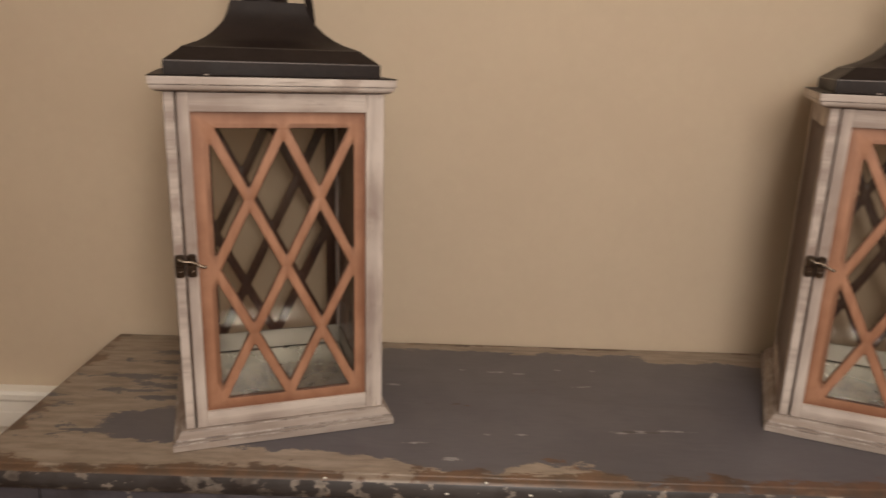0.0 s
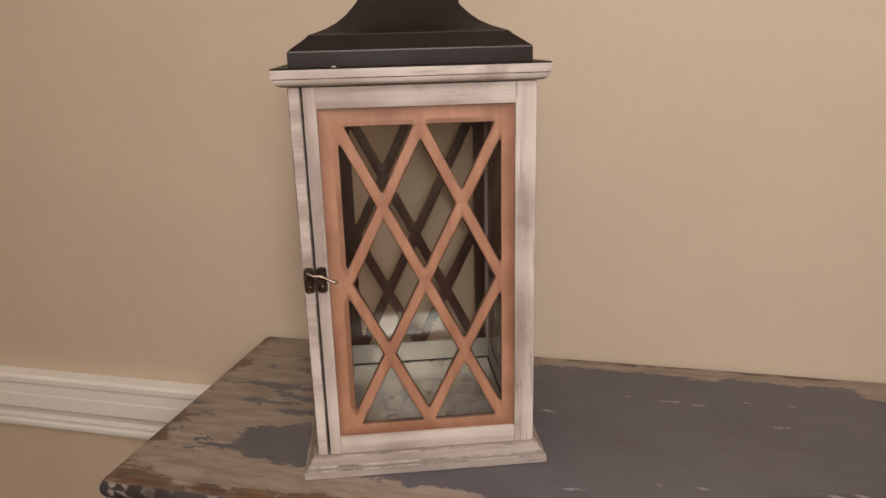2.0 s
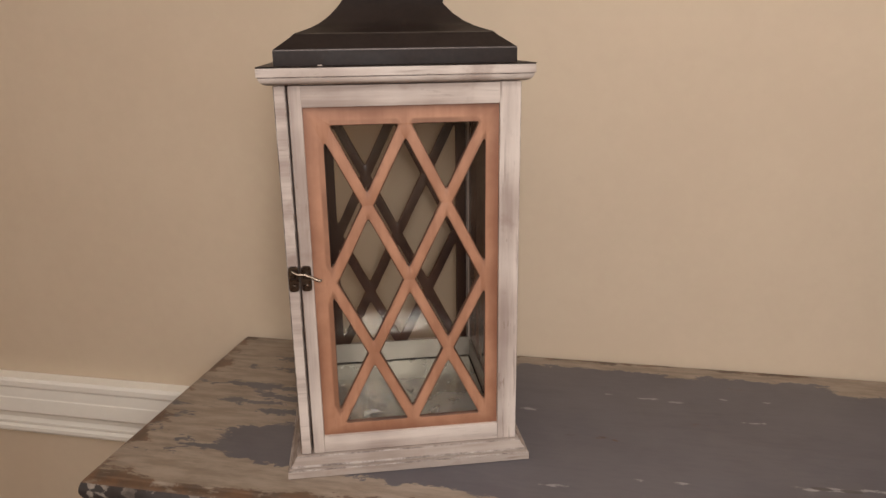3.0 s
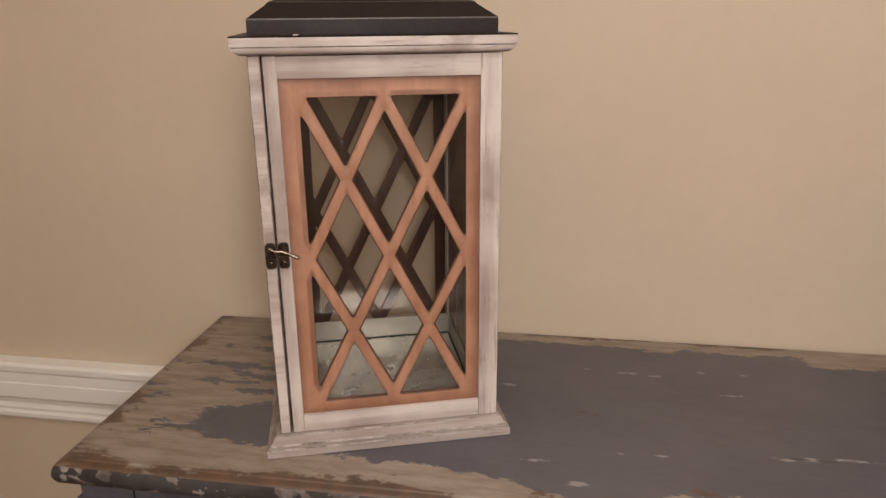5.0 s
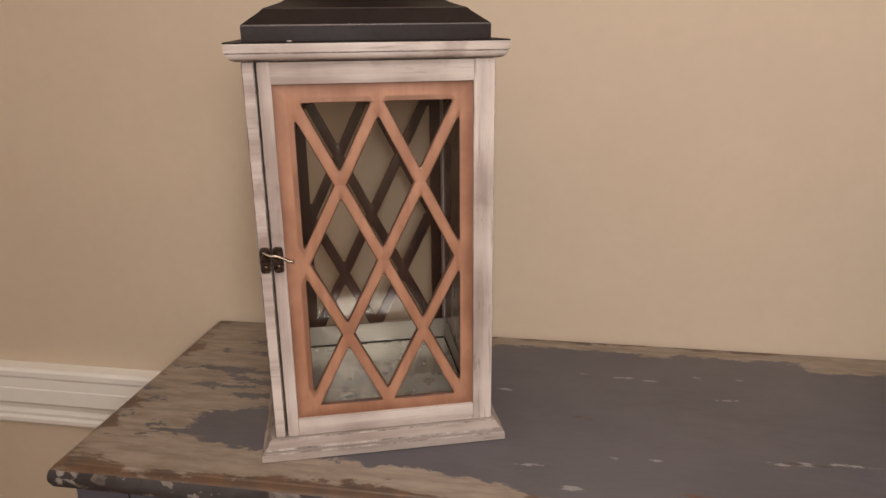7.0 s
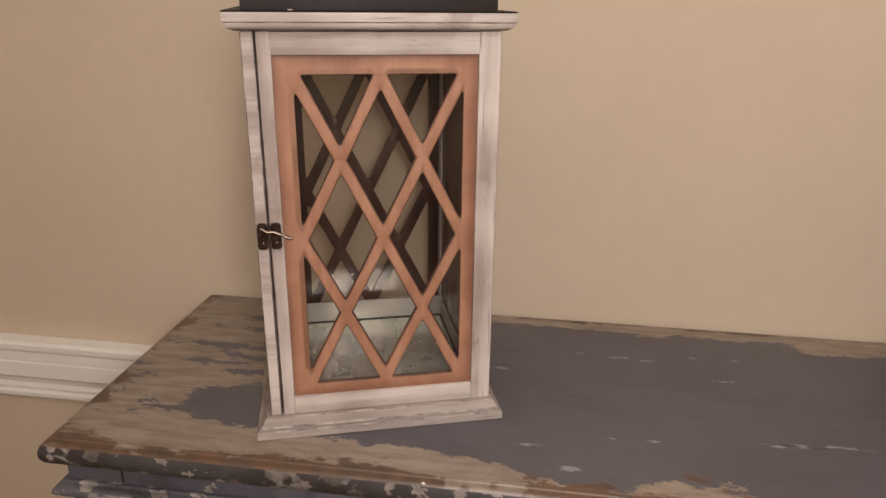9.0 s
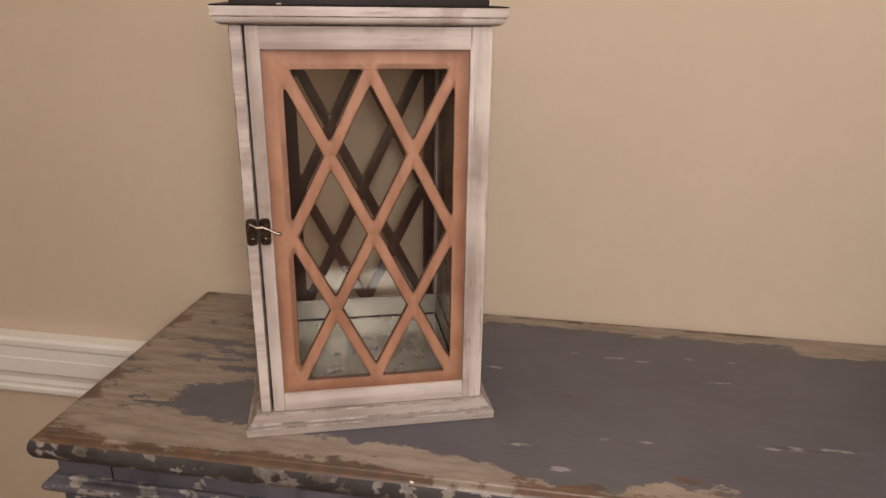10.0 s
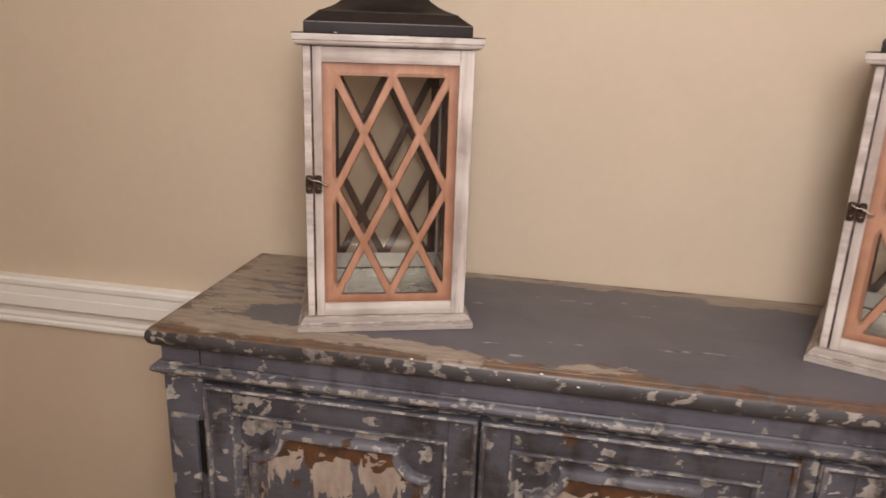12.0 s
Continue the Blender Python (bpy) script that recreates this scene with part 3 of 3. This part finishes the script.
def cabinet():
    cab = thing("sideboard", "distressed blue-grey painted wooden sideboard against the wall", "sideboard")
    part("top", bullnose_top(0.004, LENGTH + 0.009, -0.470, -0.041, TOP - 0.038, TOP), M_EDGE, cab, "worn top with cream streaks and brown edges", (M_TOP,))
    me = cab.children[0].data
    for p in me.polygons:
        p.material_index = 1 if p.normal.z > 0.6 else 0
    part("body", box(0.012, LENGTH - 0.006, -0.420, -0.068, 0.09, TOP - 0.0385), M_DOOR, cab)
    part("frieze", box(0.010, LENGTH - 0.004, -0.435, -0.068, 0.815, TOP - 0.039, 0.001), M_FRIEZE, cab)
    for gx in (0.082, LENGTH - 0.082):
        part("frieze_joint", box(gx - 0.0008, gx + 0.0008, -0.4356, -0.425, 0.826, TOP - 0.04), M_DARK, cab)
    prof = [(0.0, 0.798), (0.003, 0.7985), (0.004, 0.804), (0.0075, 0.8045), (0.012, 0.806), (0.015, 0.8095), (0.0155, 0.813), (0.014, 0.817), (0.010, 0.8205), (0.006, 0.822), (0.0045, 0.825), (0.0, 0.825)]
    bm = bmesh.new()
    rings(bm, [[(0.010 - d, -0.435 - d, z), (LENGTH - 0.004 + d, -0.435 - d, z), (LENGTH - 0.004 + d, -0.068, z), (0.010 - d, -0.068, z)] for d, z in prof])
    bm.faces.ensure_lookup_table()
    for f in bm.faces[16:28]:
        f.material_index = 1
    part("moulding", bm, M_MOULD, cab, "rounded moulding with chipped cream paint", (M_CREST,))
    cabinet_post(cab, 0.011, 0.083)
    cabinet_post(cab, 1.045, 1.071, False)
    cabinet_post(cab, LENGTH - 0.083, LENGTH - 0.005)
    for x0, x1, left in ((0.087, 0.563, True), (0.567, 1.043, False), (1.073, 1.549, True), (1.553, 2.023, False)):
        cabinet_door(cab, x0, x1, left)
    part("plinth", box(0.006, LENGTH, -0.447, -0.068, 0.06, 0.112, 0.004), M_MOULD, cab)
    for fx in (0.05, LENGTH - 0.05):
        for fy in (-0.40, -0.11):
            part("foot", box(fx - 0.035, fx + 0.035, fy - 0.035, fy + 0.035, 0.0, 0.061, 0.006), M_DOOR, cab)
    # white bumps set where glints show along the nose
    for dx, dz in ((0.457, 0.8955), (0.656, 0.8955), (0.608, 0.882), (0.711, 0.8835)):
        y = -0.470 + 0.0055 * (dz > 0.89)
        part("paint_drip", tube([(dx - 0.0022, y, dz), (dx - 0.0012, y - 0.0005, dz), (dx + 0.0012, y - 0.0005, dz - 0.0004), (dx + 0.0022, y, dz - 0.0006)], [0.0005, 0.0014, 0.0011, 0.0004]), M_TRIM, cab, "small glossy white bump")
    return cab


cabinet()


# ---- the lanterns ----
def wood(x0, x1, y0, y1, z0, z1, bevel=0.0011, outer=0):
    """A planed batten whose softened edges take the second, rubbed material, on one side alone where outer is -1 or 1."""
    bm = box(x0, x1, y0, y1, z0, z1, bevel, None, 1)
    bm.normal_update()
    for f in bm.faces:
        f.material_index = 0 if max(abs(c) for c in f.normal) > 0.99 or (outer and f.normal.x * outer < 0.3) else 1
    return bm


def lattice_board(x0, x1, z0, z1, border, y0, y1):
    """A board cut into a diamond lattice, with four diamonds and eight half diamonds."""
    l, r, t, b = border
    a0, a1, b0, b1 = x0 + l, x1 - r, z0 + b, z1 - t
    cx, sx = (a0 + a1) / 2, (a1 - a0) / 4
    cz, sz = (b0 + b1) / 2, (b1 - b0) / 4
    w = 0.0066
    nx = w * math.hypot(sx, sz) / sz
    nz = w * math.hypot(sx, sz) / sx
    holes = []
    for i in range(-2, 3):
        for j in range(-2, 3):
            if (i + j) % 2 == 0:
                continue
            px, pz, hx, hz = cx + i * sx, cz + j * sz, sx - nx, sz - nz
            if abs(i) == 2:
                q = [(px, pz - hz), (px - math.copysign(hx, i), pz), (px, pz + hz)]
            elif abs(j) == 2:
                q = [(px - hx, pz), (px, pz - math.copysign(hz, j)), (px + hx, pz)]
            else:
                q = [(px - hx, pz), (px, pz - hz), (px + hx, pz), (px, pz + hz)]
            holes.append(rounded(q, 0.0022))
    return prism([(x0, z0), (x1, z0), (x1, z1), (x0, z1)], holes, y0, y1, 0.0015)


def latch(door):
    z = 0.245
    for k, x in enumerate((-0.1222, -0.1083)):
        pts = rounded([(x - 0.0055, z - 0.0145), (x + 0.0055, z - 0.0145), (x + 0.0055, z + 0.0145), (x - 0.0055, z + 0.0145)], 0.0054, 5)
        plate = part("latch_plate", prism(pts, [], -0.1345, -0.1315), M_BRASS, door, "small antique brass latch plate", (M_BRASS,))
        part("screw", tube([(x, -0.134, z - 0.008), (x, -0.1355, z - 0.008), (x, -0.136, z - 0.008)], [0.0024, 0.0022, 0.001]), M_BRASS, plate)
        part("boss", tube([(x, -0.134, z + 0.004), (x, -0.139, z + 0.004), (x, -0.141, z + 0.004)], [0.0034, 0.0032, 0.0018]), M_BRASS, plate)
    pts = [(-0.1255, -0.138, z + 0.001), (-0.1225, -0.1405, z + 0.011), (-0.1165, -0.142, z + 0.0075), (-0.1095, -0.142, z + 0.0072), (-0.1025, -0.142, z + 0.004), (-0.0965, -0.142, z + 0.0005), (-0.0930, -0.142, z - 0.0005), (-0.0915, -0.142, z + 0.001)]
    part("hook", tube(pts, [0.0015, 0.0018, 0.0018, 0.0018, 0.0017, 0.0017, 0.0021, 0.0012]), M_HOOK, door, "curved brass hook across the gap")


def lantern(label):
    lan = thing("lantern", label, "lantern", "pair of lanterns on the sideboard")
    base = part("base", square_stack([(0.144, 0), (0.145, 0.001), (0.145, 0.0095), (0.1437, 0.0108), (0.1408, 0.0111), (0.1408, 0.0124), (0.1420, 0.0128), (0.1408, 0.0150), (0.1378, 0.0175), (0.1355, 0.0225), (0.134, 0.0236)], (0, 2, 6, 9)), M_BASE, lan, "stepped whitewashed wooden base", (M_RUB,))
    # corner posts, rails and dark side panels
    part("post", wood(-0.1290, -0.1166, -0.131, -0.108, 0.0235, 0.453), M_SAWN, lan, "rough-edged whitewashed post", (M_RUB,))
    part("post", wood(-0.1290, -0.1080, 0.109, 0.131, 0.0245, 0.453), M_WHITE_Z, lan, "", (M_RUB,))
    part("post", wood(0.1105, 0.131, 0.109, 0.131, 0.0245, 0.453), M_WHITE_Z, lan, "", (M_RUB,))
    part("post", wood(0.1215, 0.131, -0.1165, -0.100, 0.0245, 0.453), M_WHITE_Z, lan, "", (M_RUB,))
    for x0, x1, xi0, xi1, xc in ((-0.1290, -0.1180, -0.1240, -0.1125, -0.1240), (0.1215, 0.131, 0.1135, 0.1205, 0.1207)):
        part("side_rail", wood(x0, x1, -0.1, 0.109, 0.425, 0.453), M_WHITE_X, lan, "", (M_RUB,))
        part("side_rail", wood(x0, x1, -0.1, 0.109, 0.0245, 0.055), M_WHITE_X, lan, "", (M_RUB,))
        part("side_lining", box(xi0 + 0.0002 * (x0 < 0), xi1, -0.1075, 0.1085, 0.029, 0.45), M_SIDE, lan, "brown inner side lining")
        part("side_panel", box(xc - 0.004 * (x0 < 0), xc + 0.004 * (x0 > 0), -0.0998, 0.1085, 0.0552, 0.4248), M_OUTER, lan, "dark brown side panel")
    part("back_rail", wood(-0.108, 0.1105, 0.1235, 0.131, 0.425, 0.453), M_WHITE_X, lan, "", (M_RUB,))
    part("back_rail", wood(-0.108, 0.1105, 0.1235, 0.131, 0.0245, 0.05), M_WHITE_X, lan, "", (M_RUB,))
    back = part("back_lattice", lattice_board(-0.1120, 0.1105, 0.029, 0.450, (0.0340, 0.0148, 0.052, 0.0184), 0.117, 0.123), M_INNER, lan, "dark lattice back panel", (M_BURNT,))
    part("pane", box(-0.1115, 0.110, 0.1145, 0.1165, 0.0295, 0.449), M_GLASS, back, "clear glass pane").visible_shadow = False
    tray = part("tray", box(-0.1122, 0.1133, -0.1165, 0.114, 0.0245, 0.0305), M_STEEL, lan, "shiny galvanised steel floor")
    part("lip", box(-0.1120, 0.113, 0.0975, 0.0992, 0.0306, 0.0612), M_LIP, tray)
    for lx, lx1 in ((-0.1120, -0.1104), (0.1115, 0.1131)):
        part("lip", box(lx, lx1, -0.115, 0.0972, 0.0306, 0.0575), M_LIP, tray)
    part("seam", box(0.1095, 0.1113, -0.115, 0.0958, 0.0306, 0.0312), M_DARK, tray, "dark seam beside the metal floor")
    part("seam", box(-0.1102, 0.1093, 0.0960, 0.0974, 0.0306, 0.0318), M_DARK, tray, "dark seam behind the metal floor")
    for mx, my, ln, turn in ((-0.040, -0.006, 0.004, 80), (-0.036, -0.006, 0.004, 95), (-0.016, -0.003, 0.005, 60), (-0.008, -0.002, 0.004, 100), (0.0145, 0.002, 0.006, 75), (0.010, 0.004, 0.005, 120), (-0.045, -0.054, 0.011, 18)):
        bm = box(-ln, ln, -0.0007, 0.0007, 0.0306, 0.0309)
        bmesh.ops.transform(bm, matrix=pose(mx, my - 0.008, 0, 0, 0, turn), verts=bm.verts)
        part("marking", bm, M_MARK, tray, "short dark mark")
    # the door
    door = part("door", wood(-0.1143, -0.1010, -0.131, -0.117, 0.0240, 0.4525, 0.0006, -1), M_WHITE_Z, lan, "whitewashed door with tan lattice, shut", (M_RUB,))
    part("stile", wood(0.1079, 0.131, -0.131, -0.117, 0.0240, 0.4525, 0.0006, 1), M_WHITE_Z, door, "", (M_RUB,))
    part("rail", box(-0.1011, 0.1080, -0.1307, -0.1174, 0.4302, 0.4521, 0.0004), M_WHITE_X, door, "")
    part("rail", box(-0.1011, 0.1080, -0.1307, -0.1174, 0.0244, 0.0450, 0.0004), M_WHITE_X, door, "")
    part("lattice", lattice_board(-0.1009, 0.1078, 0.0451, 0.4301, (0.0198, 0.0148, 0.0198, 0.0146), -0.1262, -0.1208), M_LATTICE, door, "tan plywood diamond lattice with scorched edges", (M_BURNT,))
    part("pane", box(-0.1005, 0.1075, -0.1205, -0.1185, 0.0455, 0.4295), M_GLASS, door, "clear glass pane").visible_shadow = False
    latch(door)
    # cap and roof
    # the lowest steps and the groove take the darker M_RUB tone
    part("cap", square_stack([(0.1325, 0.4532), (0.1348, 0.4536), (0.1380, 0.4548), (0.1404, 0.4566), (0.1418, 0.4588), (0.1421, 0.4607), (0.1417, 0.4613), (0.1433, 0.4618), (0.1435, 0.4626), (0.1435, 0.4697), (0.1428, 0.4705)], (0, 1, 5, 6)), M_CAP, lan, "moulded whitewashed top board", (M_RUB,))
    part("flange", square_stack([(0.1430, 0.4706), (0.1438, 0.4714), (0.1432, 0.4720)]), M_ROOF, lan, "thin dark metal sheet edge")
    part("paint_chip", box(-0.082, -0.077, -0.1437, -0.1405, 0.4719, 0.4734, 0.0006), M_WHITE_X, lan)
    levels = [(0.1268, 0.4722), (0.1268, 0.4868), (0.1262, 0.4883), (0.1250, 0.4892), (0.1090, 0.5005), (0.1062, 0.5032), (0.1046, 0.5044), (0.1015, 0.5052), (0.0970, 0.5068), (0.0880, 0.5102), (0.0775, 0.5158),
              (0.0680, 0.5232), (0.0600, 0.5316), (0.0540, 0.5392), (0.0490, 0.5487), (0.0465, 0.5567), (0.0455, 0.5610)]
    roof = part("roof", square_stack(levels, (1, 5)), M_ROOF, lan, "flared dark bronze metal roof", (M_ROOF_EDGE,))
    bm = bmesh.new()
    n, r1, r0, zb = 12, 0.0292, 0.0278, 0.5610
    for k in range(n):
        a0, a1 = 2 * math.pi * (k + 0.987) / n, 2 * math.pi * (k + 1.627) / n
        arc = [a0 + (a1 - a0) * q / 3 for q in range(4)]
        rings(bm, [[(r1 * math.cos(a), r1 * math.sin(a), z) for a in arc] + [(r0 * math.cos(a), r0 * math.sin(a), z) for a in reversed(arc)] for z in (zb + 0.0058, zb + 0.0182)])
    for z0, z1 in ((zb, zb + 0.006), (zb + 0.018, zb + 0.055)):
        m = 36
        rings(bm, [[(r * math.cos(2 * math.pi * k / m), r * math.sin(2 * math.pi * k / m), z) for k in range(m)] for r, z in ((r0, z0), (r1, z0), (r1, z1), (r0, z1), (r0, z0))], True, False)
    part("chimney", bm, M_ROOF, roof, "slotted round metal chimney")
    bm = bmesh.new()
    rings(bm, [[(r * math.cos(2 * math.pi * k / 24), r * math.sin(2 * math.pi * k / 24), z) for k in range(24)] for r, z in ((0.035, 0.6161), (0.0355, 0.6183), (0.02, 0.6273), (0.006, 0.6313))])
    part("chimney_lid", bm, M_ROOF, roof)
    bm = bmesh.new()
    path = [(0.0590, 0.5320, 0.0035), (0.0590, 0.5420, 0.0042), (0.0560, 0.5620, 0.0046), (0.0520, 0.5790, 0.0048), (0.0505, 0.5870, 0.0048)]
    rings(bm, [[(x - w, -0.012, z - 0.002), (x + w, -0.016, z + 0.001), (x + w, -0.0145, z + 0.001), (x - w, -0.0105, z - 0.002)] for x, z, w in path])
    part("handle", bm, M_ROOF, roof, "flat metal strap end of the handle", (M_ROOF_EDGE,))
    return lan


first = lantern("whitewashed wooden lantern with tan lattice door and dark metal roof")
first.matrix_basis = pose(0.348, -0.245, TOP, 0, 0, 18.7)
YAW = -22.2
corner = Vector((1.059, -0.3215, TOP))
place = pose(0, 0, 0, 0, 0, YAW).to_3x3() @ Vector((0.145, 0.145, 0))
second = copy_thing(first, pose(*(corner + place), 0, 0, YAW))
second["label"] = "whitewashed lattice lantern turned towards the other lantern"
